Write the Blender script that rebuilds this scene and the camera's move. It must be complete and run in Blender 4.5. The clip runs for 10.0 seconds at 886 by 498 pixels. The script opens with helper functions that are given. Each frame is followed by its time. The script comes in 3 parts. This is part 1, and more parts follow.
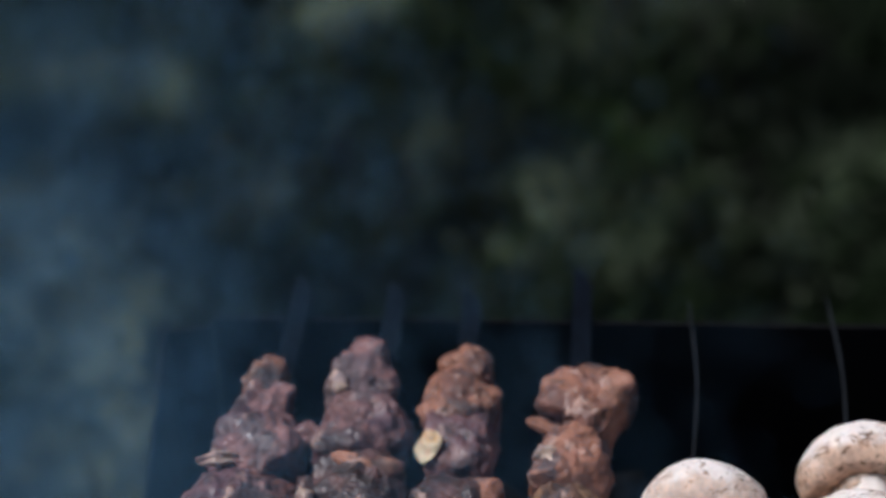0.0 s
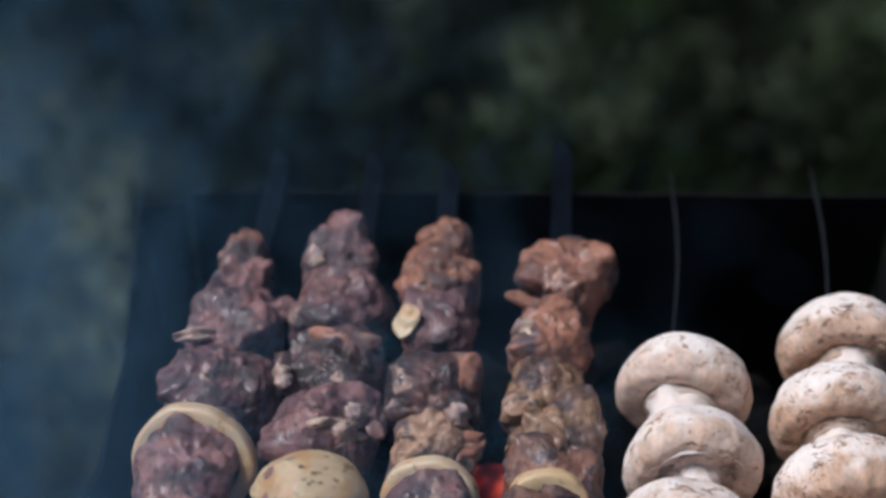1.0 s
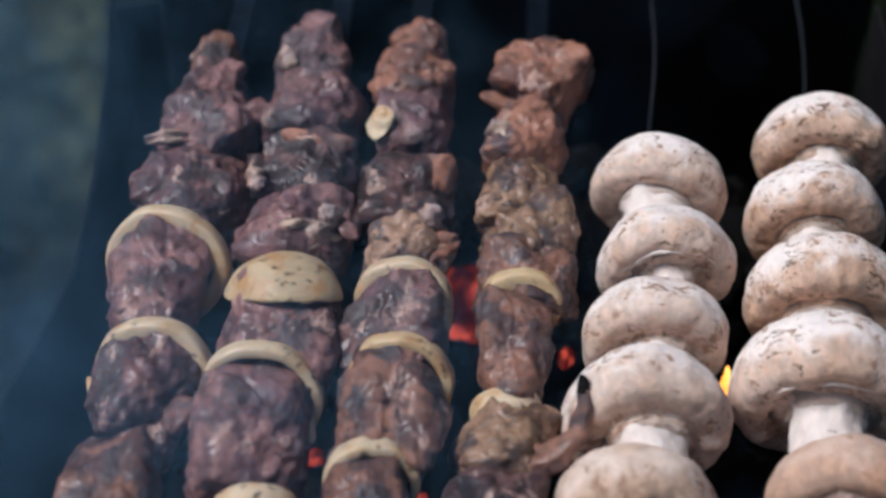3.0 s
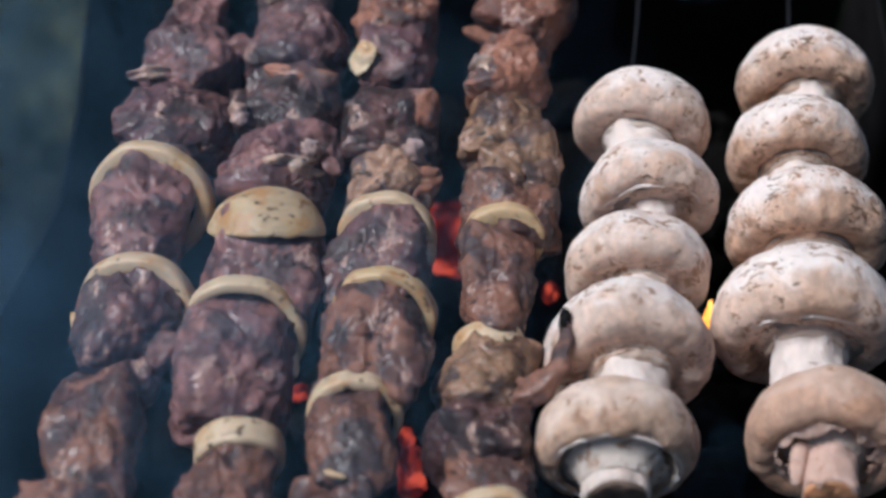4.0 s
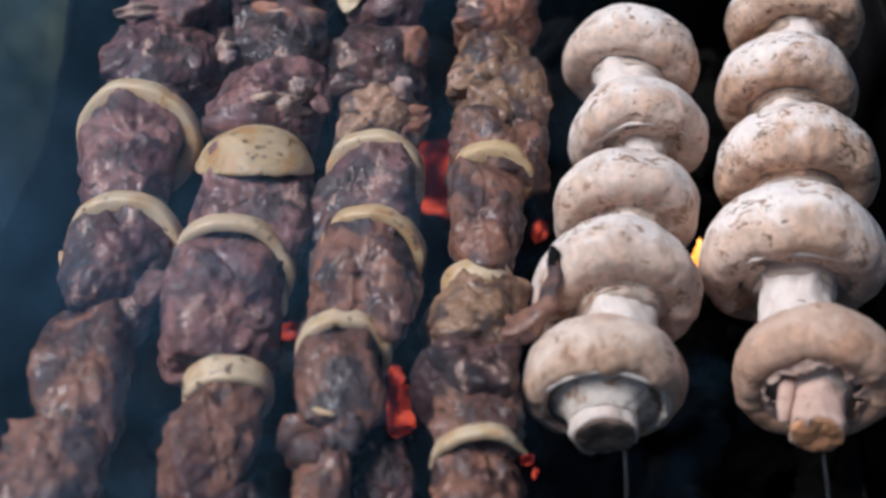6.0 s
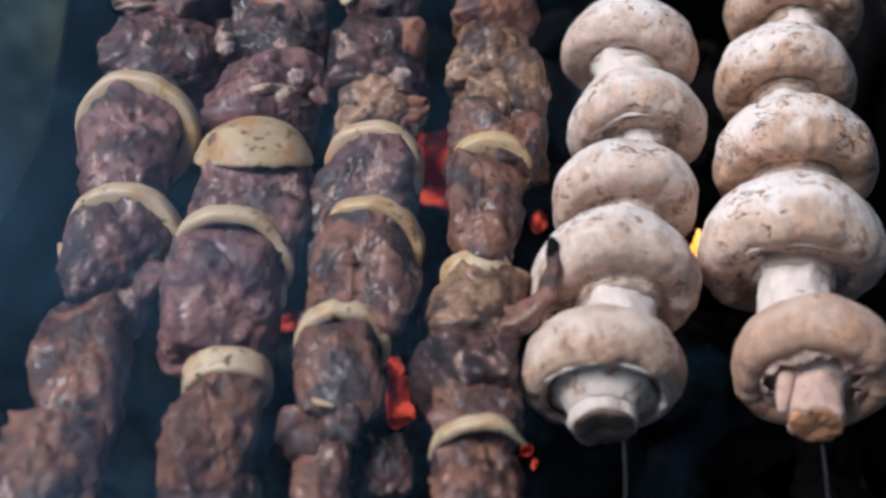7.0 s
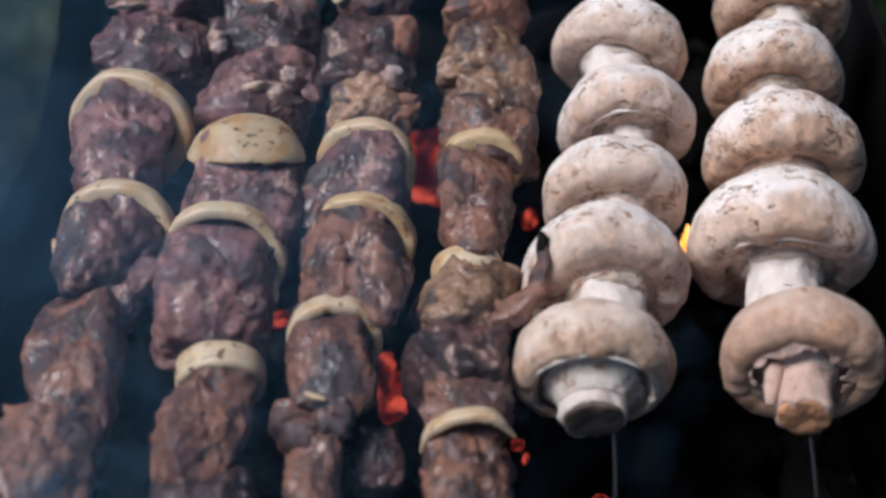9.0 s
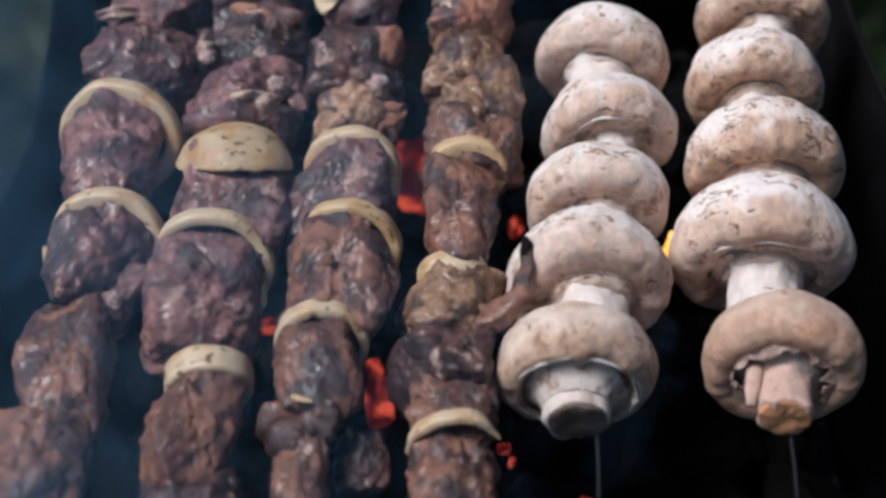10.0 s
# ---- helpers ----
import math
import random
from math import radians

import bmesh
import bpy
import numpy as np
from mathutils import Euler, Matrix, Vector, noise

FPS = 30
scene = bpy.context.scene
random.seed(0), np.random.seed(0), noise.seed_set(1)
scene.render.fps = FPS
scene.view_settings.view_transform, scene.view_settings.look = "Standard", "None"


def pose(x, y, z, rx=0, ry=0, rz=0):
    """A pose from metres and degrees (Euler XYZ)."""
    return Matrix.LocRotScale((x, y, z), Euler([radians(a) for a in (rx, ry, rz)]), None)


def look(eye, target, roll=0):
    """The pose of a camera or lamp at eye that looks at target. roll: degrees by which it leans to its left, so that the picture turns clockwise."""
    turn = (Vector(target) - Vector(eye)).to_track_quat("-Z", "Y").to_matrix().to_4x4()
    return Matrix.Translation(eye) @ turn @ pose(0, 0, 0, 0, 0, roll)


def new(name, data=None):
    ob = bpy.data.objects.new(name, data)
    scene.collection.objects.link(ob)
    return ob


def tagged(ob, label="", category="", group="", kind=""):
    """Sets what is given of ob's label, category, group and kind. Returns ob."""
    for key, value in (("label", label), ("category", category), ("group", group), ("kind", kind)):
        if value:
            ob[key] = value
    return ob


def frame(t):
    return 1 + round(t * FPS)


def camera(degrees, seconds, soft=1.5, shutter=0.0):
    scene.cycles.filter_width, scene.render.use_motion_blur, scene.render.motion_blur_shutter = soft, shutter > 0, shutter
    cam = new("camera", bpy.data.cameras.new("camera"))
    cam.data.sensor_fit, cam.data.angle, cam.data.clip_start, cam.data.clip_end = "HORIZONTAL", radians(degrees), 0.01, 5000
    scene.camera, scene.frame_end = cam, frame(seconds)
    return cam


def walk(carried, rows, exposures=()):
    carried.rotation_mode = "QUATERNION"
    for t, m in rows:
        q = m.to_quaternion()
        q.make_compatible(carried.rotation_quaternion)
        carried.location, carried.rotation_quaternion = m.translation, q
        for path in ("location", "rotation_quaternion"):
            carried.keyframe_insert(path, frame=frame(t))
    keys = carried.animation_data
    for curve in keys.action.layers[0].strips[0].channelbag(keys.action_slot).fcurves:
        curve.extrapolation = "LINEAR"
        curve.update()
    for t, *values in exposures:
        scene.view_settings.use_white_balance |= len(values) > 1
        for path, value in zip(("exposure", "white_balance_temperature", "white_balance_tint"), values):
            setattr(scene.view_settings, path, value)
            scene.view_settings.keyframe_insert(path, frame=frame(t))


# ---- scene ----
cam = camera(27.5, 10.0, soft=3.0)
PATH = [
    (0, (-0.015, -0.379, 1.248), (-0.069, 1.141, -0.05), -0.1),
    (0.5, (-0.012, -0.373, 1.248), (-0.06, 1.095, -0.11), -0.2),
    (1, (-0.01, -0.368, 1.246), (-0.051, 1.047, -0.167), -0.2),
    (1.5, (-0.008, -0.366, 1.244), (-0.047, 1.006, -0.21), -0.2),
    (2, (-0.007, -0.366, 1.243), (-0.039, 0.965, -0.25), -0.1),
    (2.5, (-0.006, -0.368, 1.241), (-0.035, 0.929, -0.281), -0.1),
    (3, (-0.004, -0.369, 1.24), (-0.03, 0.894, -0.311), -0.1),
    (4.5, (0.001, -0.372, 1.239), (-0.014, 0.822, -0.366), -0.0),
    (5, (0.001, -0.372, 1.239), (-0.011, 0.806, -0.377), 0.1),
    (5.5, (0.002, -0.373, 1.239), (-0.01, 0.795, -0.385), 0.0),
    (6, (0.002, -0.372, 1.238), (-0.009, 0.788, -0.391), 0.1),
    (7.5, (0.003, -0.373, 1.238), (-0.009, 0.779, -0.397), -0.1),
    (8, (0.002, -0.375, 1.238), (-0.005, 0.779, -0.396), 0.1),
    (8.5, (0.003, -0.377, 1.239), (-0.003, 0.779, -0.393), 0.1),
    (9, (0.004, -0.379, 1.24), (-0.002, 0.78, -0.389), 0.1),
    (9.5, (0.006, -0.383, 1.242), (0.0, 0.783, -0.382), -0.0),
    (10, (0.008, -0.389, 1.244), (0.006, 0.79, -0.372), -0.0),
]
walk(cam, [(t, look(eye, target, roll)) for t, eye, target, roll in PATH], [(0, 0.0, 6080, 10), (10, 0.0, 6080, 10)])
cam.data.dof.use_dof = True
cam.data.dof.focus_distance = 0.66
cam.data.dof.aperture_fstop = 4.8

# ---- sky and sun: soft daylight from above and the left ----
world = bpy.data.worlds.new("sky")
scene.world = world
world.use_nodes = True
wn = world.node_tree
sky = wn.nodes.new("ShaderNodeTexSky")
sky.sky_type = "NISHITA"
sky.sun_disc = False
sky.sun_elevation, sky.sun_rotation = radians(59), radians(-84)
wn.links.new(sky.outputs[0], wn.nodes["Background"].inputs[0])
wn.nodes["Background"].inputs[1].default_value = 0.044
sun = new("sun", bpy.data.lights.new("sun", "SUN"))
sun.data.energy, sun.data.angle, sun.data.color = 3.65, radians(24), (1.0, 0.975, 0.975)
sun.matrix_world = look((-1.20, 0.125, 2.7), (0, 0, 0.7))


# ---- materials ----
class Nodes:
    """A small writer of node materials."""

    def __init__(self, name):
        self.mat = bpy.data.materials.new(name)
        self.mat.use_nodes = True
        self.tree = self.mat.node_tree
        self.bsdf = self.tree.nodes["Principled BSDF"]
        self.coord = self.tree.nodes.new("ShaderNodeTexCoord").outputs["Object"]

    def link(self, a, b):
        self.tree.links.new(a, b)

    def random(self):
        return self.tree.nodes.new("ShaderNodeObjectInfo").outputs["Random"]

    def shifted(self, stretch=(1, 1, 1)):
        """Object coordinates, moved by the object's own random number and stretched."""
        mul = self.tree.nodes.new("ShaderNodeMath")
        mul.operation = "MULTIPLY"
        self.link(self.random(), mul.inputs[0])
        mul.inputs[1].default_value = 3.7
        add = self.tree.nodes.new("ShaderNodeVectorMath")
        add.operation = "ADD"
        self.link(self.coord, add.inputs[0])
        self.link(mul.outputs[0], add.inputs[1])
        m = self.tree.nodes.new("ShaderNodeVectorMath")
        m.operation = "MULTIPLY"
        self.link(add.outputs[0], m.inputs[0])
        m.inputs[1].default_value = stretch
        return m.outputs[0]

    def noise(self, scale, vector, detail=4.0, rough=0.55, twist=0.0):
        n = self.tree.nodes.new("ShaderNodeTexNoise")
        n.inputs["Scale"].default_value = scale
        n.inputs["Detail"].default_value = detail
        n.inputs["Roughness"].default_value = rough
        n.inputs["Distortion"].default_value = twist
        self.link(vector, n.inputs["Vector"])
        return n.outputs["Fac"]

    def step(self, value, low, high, a=0.0, b=1.0):
        n = self.tree.nodes.new("ShaderNodeMapRange")
        n.interpolation_type = "SMOOTHSTEP"
        self.link(value, n.inputs["Value"])
        for key, v in zip(("From Min", "From Max", "To Min", "To Max"), (low, high, a, b)):
            n.inputs[key].default_value = v
        return n.outputs["Result"]

    def math(self, kind, a, b):
        n = self.tree.nodes.new("ShaderNodeMath")
        n.operation = kind
        for i, v in enumerate((a, b)):
            if isinstance(v, (int, float)):
                n.inputs[i].default_value = v
            else:
                self.link(v, n.inputs[i])
        return n.outputs[0]

    def mix(self, fac, a, b):
        n = self.tree.nodes.new("ShaderNodeMix")
        n.data_type = "RGBA"
        if isinstance(fac, (int, float)):
            n.inputs[0].default_value = fac
        else:
            self.link(fac, n.inputs[0])
        for i, v in ((6, a), (7, b)):
            if isinstance(v, tuple):
                n.inputs[i].default_value = (*v, 1)
            else:
                self.link(v, n.inputs[i])
        return n.outputs[2]

    def bump(self, height, strength, distance, before=None):
        n = self.tree.nodes.new("ShaderNodeBump")
        n.inputs["Strength"].default_value = strength
        n.inputs["Distance"].default_value = distance
        self.link(height, n.inputs["Height"])
        if before is not None:
            self.link(before, n.inputs["Normal"])
        return n.outputs[0]

    def done(self, colour, rough=0.6, metal=0.0, normal=None, **more):
        for key, v in (("Base Color", colour), ("Roughness", rough), ("Metallic", metal), ("Normal", normal), *more.items()):
            if v is None:
                continue
            if isinstance(v, tuple):
                self.bsdf.inputs[key].default_value = (*v, 1) if key.endswith("Color") else v
            elif isinstance(v, (int, float)):
                self.bsdf.inputs[key].default_value = v
            else:
                self.link(v, self.bsdf.inputs[key])
        return self.mat


def meat_material(name, lean, seared, char_from, sear_from):
    """Grilled meat: pink and orange where it is seared, grey-mauve where it is cooked through, with fat, burnt pits, pepper and a moist gloss."""
    n = Nodes(name)
    v = n.shifted()
    broad = n.noise(56, v, 4, 0.55, 0.3)
    mottle = n.noise(110, v, 6, 0.62, 0.2)
    grain = n.noise(480, n.shifted((1.3, 0.6, 1.3)), 4, 0.6)
    light = n.step(mottle, 0.34, 0.64)
    grey = sum(lean) / 3
    raw = n.mix(light, tuple(c * 0.60 for c in lean), tuple(min(1, c * 1.34) for c in lean))
    dull = n.mix(light, (grey * 0.76, grey * 0.60, grey * 0.61), (grey * 1.32, grey * 1.04, grey * 1.06))
    crust = n.mix(light, tuple(c * 0.60 for c in seared), tuple(min(1, c * 1.34) for c in seared))
    colour = n.mix(n.step(n.noise(52, n.shifted((1, 0.8, 1.3)), 3, 0.5, 0.3), 0.44, 0.60, 0, 0.75), raw, dull)
    colour = n.mix(n.step(broad, sear_from + 0.01, sear_from + 0.09, 0, 0.9), colour, crust)
    fat = n.math("MULTIPLY", n.step(n.noise(88, n.shifted((1.3, 0.7, 1)), 5, 0.62, 0.2), 0.58, 0.67), n.step(grain, 0.32, 0.56))
    colour = n.mix(n.math("MULTIPLY", fat, 0.7), colour, (0.56, 0.38, 0.31))
    colour = n.mix(n.step(grain, 0.44, 0.28, 0, 0.3), colour, tuple(c * 0.25 for c in lean))
    burnt = n.noise(62, n.shifted((1, 1.3, 0.8)), 5, 0.64, 0.5)
    colour = n.mix(n.step(burnt, char_from + 0.03, char_from + 0.10, 0, 0.85), colour, (0.030, 0.016, 0.012))
    pepper = n.noise(330, n.shifted((1, 1.2, 0.9)), 3, 0.55, 0.4)
    specks = n.math("MULTIPLY", n.step(pepper, 0.595, 0.655), n.step(n.noise(75, v, 2), 0.42, 0.54))
    colour = n.mix(n.math("MULTIPLY", specks, 0.85), colour, (0.018, 0.012, 0.010))
    normal = n.bump(grain, 0.4, 0.0006)
    normal = n.bump(mottle, 0.35, 0.0014, normal)
    rough = n.step(n.noise(150, v, 4), 0.38, 0.60, 0.29, 0.68)
    return n.done(colour, rough, 0.0, normal, **{"Specular IOR Level": 0.36, "Subsurface Weight": 0.08, "Subsurface Scale": 0.003, "Subsurface Radius": (1.0, 0.35, 0.25)})


MEAT = {
    "p": meat_material("grilled_meat_pink", (0.132, 0.068, 0.072), (0.222, 0.114, 0.105), 0.63, 0.46),
    "m": meat_material("grilled_meat_mauve", (0.098, 0.050, 0.054), (0.174, 0.090, 0.083), 0.62, 0.48),
    "b": meat_material("grilled_meat_brown", (0.100, 0.047, 0.039), (0.196, 0.092, 0.061), 0.58, 0.46),
    "o": meat_material("grilled_meat_orange", (0.150, 0.068, 0.051), (0.290, 0.130, 0.083), 0.60, 0.42),
    "y": meat_material("grilled_meat_spiced", (0.120, 0.062, 0.041), (0.262, 0.152, 0.090), 0.56, 0.43),
    "t": meat_material("grilled_meat_tan", (0.150, 0.084, 0.062), (0.330, 0.200, 0.132), 0.56, 0.42),
    "f": meat_material("fatty_meat", (0.34, 0.225, 0.185), (0.50, 0.36, 0.27), 0.60, 0.46),
    "d": meat_material("charred_meat", (0.058, 0.030, 0.031), (0.108, 0.055, 0.050), 0.53, 0.50),
}


def onion_material(name, pale, browned, start):
    n = Nodes(name)
    v = n.shifted()
    lines = n.noise(160, n.shifted((1, 6, 1)), 3, 0.5)
    colour = n.mix(n.step(lines, 0.35, 0.65), tuple(c * 0.86 for c in pale), pale)
    colour = n.mix(n.step(n.noise(75, v, 4, 0.6), start, start + 0.2), colour, browned)
    colour = n.mix(n.math("MULTIPLY", n.step(n.noise(260, v, 4), 0.58, 0.66, 0, 0.85), n.step(n.noise(70, v, 2), 0.42, 0.54)), colour, (0.07, 0.036, 0.016))
    return n.done(colour, 0.46, 0.0, n.bump(lines, 0.4, 0.0008), **{"Subsurface Weight": 0.15, "Subsurface Scale": 0.004})


ONION = onion_material("cooked_onion", (0.66, 0.51, 0.34), (0.50, 0.31, 0.15), 0.46)
ONION_GOLD = onion_material("golden_onion", (0.58, 0.43, 0.26), (0.44, 0.25, 0.11), 0.47)
ONION_BROWN = onion_material("browned_onion", (0.62, 0.44, 0.24), (0.38, 0.20, 0.08), 0.42)


def mushroom_material(name, pale, tan, amount, flecks, dirt=0.65, lip=0.0):
    """Champignon skin: cream, with tan scorch patches, browning and painted-in shade towards the rim (lip), fibrous
    brown flecks and dents.
    """
    n = Nodes(name)
    v = n.shifted()
    broad = n.noise(48, v, 5, 0.6, 0.5)
    fine = n.noise(260, n.shifted((1, 0.6, 1)), 5, 0.65)
    brown = n.mix(n.step(fine, 0.35, 0.65), tuple(c * 0.72 for c in tan), tuple(min(1, c * 1.2) for c in tan))
    colour = n.mix(n.step(fine, 0.3, 0.7), tuple(c * 0.88 for c in pale), pale)
    colour = n.mix(n.step(broad, amount, amount + 0.26, 0, 0.6), colour, brown)
    # One gradient paints both browning and the shade below the cap's edge.
    if lip:
        axis = n.tree.nodes.new("ShaderNodeSeparateXYZ")
        n.link(n.coord, axis.inputs[0])
        uneven = n.math("MULTIPLY", n.math("SUBTRACT", n.noise(70, v, 5, 0.65, 0.8), 0.5), 0.034)
        colour = n.mix(n.step(n.math("ADD", axis.outputs["Y"], uneven), 0.001, -0.010, 0, lip), colour, brown)
    bits = n.noise(210, n.shifted((0.9, 1.1, 0.9)), 4, 0.62, 0.5)
    where = n.step(n.noise(58, v, 2, 0.5), 0.40, 0.56)
    colour = n.mix(n.math("MULTIPLY", n.step(bits, flecks, flecks + 0.08, 0, 0.9), where), colour, (0.31, 0.18, 0.115))
    dark = n.noise(250, n.shifted((0.7, 1.5, 1.0)), 4, 0.66, 0.9)
    colour = n.mix(n.math("MULTIPLY", n.step(dark, dirt, dirt + 0.04, 0, 0.85), n.step(n.noise(45, v, 2), dirt - 0.13, dirt - 0.03)), colour, (0.12, 0.066, 0.038))
    normal = n.bump(fine, 0.4, 0.0006)
    normal = n.bump(broad, 0.6, 0.0035, normal)
    return n.done(colour, n.step(fine, 0.3, 0.7, 0.60, 0.78), 0.0, normal, **{"Subsurface Weight": 0.2, "Subsurface Scale": 0.004, "Subsurface Radius": (1.0, 0.6, 0.4), "Specular IOR Level": 0.2})


CAP = mushroom_material("mushroom_skin", (0.88, 0.78, 0.72), (0.52, 0.315, 0.20), 0.45, 0.54, 0.60, 0.6)
CAP_DIRTY = mushroom_material("mushroom_skin_flecked", (0.88, 0.78, 0.72), (0.50, 0.29, 0.175), 0.44, 0.535, 0.565, 0.8)
CAP_WARM = mushroom_material("mushroom_skin_warm", (0.78, 0.63, 0.53), (0.46, 0.29, 0.19), 0.43, 0.53, 0.61, 0.75)
CAP_TAN = mushroom_material("mushroom_skin_browned", (0.68, 0.50, 0.40), (0.42, 0.225, 0.135), 0.40, 0.58, 0.65, 0.6)
STEM = mushroom_material("mushroom_stem", (0.78, 0.68, 0.62), (0.52, 0.36, 0.27), 0.60, 0.70)
GILL = mushroom_material("mushroom_underside", (0.64, 0.53, 0.45), (0.36, 0.23, 0.15), 0.42, 0.58)
TORN = mushroom_material("mushroom_veil", (0.64, 0.56, 0.49), (0.40, 0.31, 0.25), 0.46, 0.58)
STEM_TAN = mushroom_material("mushroom_stem_browned", (0.64, 0.44, 0.36), (0.42, 0.24, 0.16), 0.42, 0.60)
STEM_GREY = mushroom_material("mushroom_stem_dull", (0.74, 0.63, 0.56), (0.42, 0.30, 0.24), 0.48, 0.64)
# This end faces away from the sun; its shade is in the colour.
CUT_SHADED = mushroom_material("mushroom_cut_end_shaded", (0.20, 0.15, 0.12), (0.09, 0.06, 0.045), 0.44, 0.62)
CUT = mushroom_material("mushroom_cut_end", (0.68, 0.33, 0.17), (0.40, 0.16, 0.07), 0.52, 0.66)


def steel(name, base, rough, rust):
    n = Nodes(name)
    v = n.coord
    stain = n.noise(38, v, 5, 0.65)
    colour = n.mix(n.step(stain, 0.45, 0.7, 0, rust), base, tuple(c * 0.35 for c in base))
    fine = n.noise(500, v, 3)
    return n.done(colour, n.step(stain, 0.3, 0.7, rough, rough + 0.25), 0.85, n.bump(fine, 0.3, 0.0004), **{"Specular IOR Level": 0.25})


BLADE = steel("smoked_steel", (0.005, 0.0075, 0.013), 0.6, 0.5)
WIRE = steel("grey_wire", (0.032, 0.035, 0.040), 0.55, 0.6)


def soot():
    n = Nodes("sooty_sheet_steel")
    v = n.coord
    a = n.noise(14, v, 6, 0.7)
    b = n.noise(240, v, 4, 0.6)
    colour = n.mix(n.step(a, 0.35, 0.7), (0.004, 0.004, 0.005), (0.010, 0.0096, 0.010))
    colour = n.mix(n.step(b, 0.62, 0.75, 0, 0.5), colour, (0.02, 0.018, 0.017))
    return n.done(colour, n.step(a, 0.3, 0.7, 0.7, 0.95), 0.0, n.bump(b, 0.4, 0.001), **{"Specular IOR Level": 0.08})


SOOT = soot()


def charcoal(name, ash, glow):
    n = Nodes(name)
    v = n.shifted()
    a = n.noise(60, v, 5, 0.65)
    b = n.noise(300, v, 4, 0.6)
    colour = n.mix(n.step(b, 0.35, 0.7), (0.006, 0.0055, 0.0055), (0.016, 0.015, 0.0145))
    colour = n.mix(n.step(a, 0.60, 0.74, 0, ash), colour, (0.12, 0.115, 0.11))
    more = {}
    if glow:
        heat = n.step(n.noise(0.9, v, 2, 0.5, 0.3), 0.34, 0.68)
        more = {"Emission Color": n.mix(heat, (0.45, 0.010, 0.022), (1.0, 0.13, 0.07)), "Emission Strength": n.math("ADD", n.math("MULTIPLY", n.math("POWER", heat, 1.4), glow), 0.05)}
    return n.done(colour, 0.9, 0.0, n.bump(b, 0.8, 0.002), **{"Specular IOR Level": 0.1}, **more)


COAL = charcoal("charcoal", 0.5, 0)
EMBER = charcoal("glowing_charcoal", 0.1, 0.52)


def flame():
    n = Nodes("small_flame")
    heat = n.noise(90, n.coord, 2)
    return n.done((0.8, 0.35, 0.05), 1.0, 0.0, None, **{"Emission Color": n.mix(n.step(heat, 0.35, 0.65), (1.0, 0.30, 0.03), (1.0, 0.62, 0.15)), "Emission Strength": 2.2})


FLAME = flame()


def ash():
    n = Nodes("ash_bed")
    a = n.noise(30, n.coord, 5, 0.7)
    return n.done(n.mix(n.step(a, 0.4, 0.7), (0.006, 0.006, 0.006), (0.022, 0.021, 0.020)), 0.95, 0.0, n.bump(n.noise(150, n.coord, 4), 0.8, 0.004))


ASH = ash()


def soil():
    n = Nodes("shade_dark_soil")
    a = n.noise(2.6, n.coord, 5, 0.6)
    b = n.noise(45, n.coord, 5, 0.65)
    # Near-black colours hold the shade over the ground, which the sun lamp lights.
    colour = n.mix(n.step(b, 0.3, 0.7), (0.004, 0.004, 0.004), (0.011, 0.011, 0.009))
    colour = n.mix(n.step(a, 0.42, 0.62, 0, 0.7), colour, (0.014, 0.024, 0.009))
    return n.done(colour, 0.95, 0.0, n.bump(b, 0.8, 0.02), **{"Specular IOR Level": 0.05})


def blades(name, dark, light):
    n = Nodes(name)
    geo = n.tree.nodes.new("ShaderNodeNewGeometry").outputs["Random Per Island"]
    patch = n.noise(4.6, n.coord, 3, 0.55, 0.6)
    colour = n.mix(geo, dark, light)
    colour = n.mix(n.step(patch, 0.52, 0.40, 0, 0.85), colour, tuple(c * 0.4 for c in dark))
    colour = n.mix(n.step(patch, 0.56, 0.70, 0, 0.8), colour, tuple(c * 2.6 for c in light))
    return n.done(colour, 0.7, **{"Specular IOR Level": 0.08})


SOIL = soil()
# The green is darkened to carry the shade lying over the grass.
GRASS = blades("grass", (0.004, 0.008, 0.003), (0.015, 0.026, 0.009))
LITTER = blades("dry_leaves", (0.034, 0.046, 0.028), (0.12, 0.145, 0.09))


# ---- mesh helpers ----
def mesh_of(name, verts, faces, material, smooth=True):
    me = bpy.data.meshes.new(name)
    me.from_pydata([tuple(v) for v in verts], [], [tuple(f) for f in faces])
    me.materials.append(material)
    me.polygons.foreach_set("use_smooth", [smooth] * len(me.polygons))
    me.update()
    return me


def put(name, me, at=(0, 0, 0), turn=(0, 0, 0), parent=None, label=""):
    """Links a mesh as one object, under a thing or a part where one is given."""
    ob = new(name, me)
    ob.matrix_basis = pose(*at, *turn)
    ob.parent = parent
    return tagged(ob, label) if label else ob


def ball(level):
    bm = bmesh.new()
    bmesh.ops.create_icosphere(bm, subdivisions=level, radius=1.0)
    v = np.array([p.co[:] for p in bm.verts])
    f = [[p.index for p in face.verts] for face in bm.faces]
    bm.free()
    return v / np.linalg.norm(v, axis=1)[:, None], f


BALL_FINE, BALL_LOW = ball(6), ball(3)


def fbm(p, octaves=3):
    return noise.fractal(Vector(p), 0.8, 2.1, octaves, noise_basis="PERLIN_ORIGINAL")


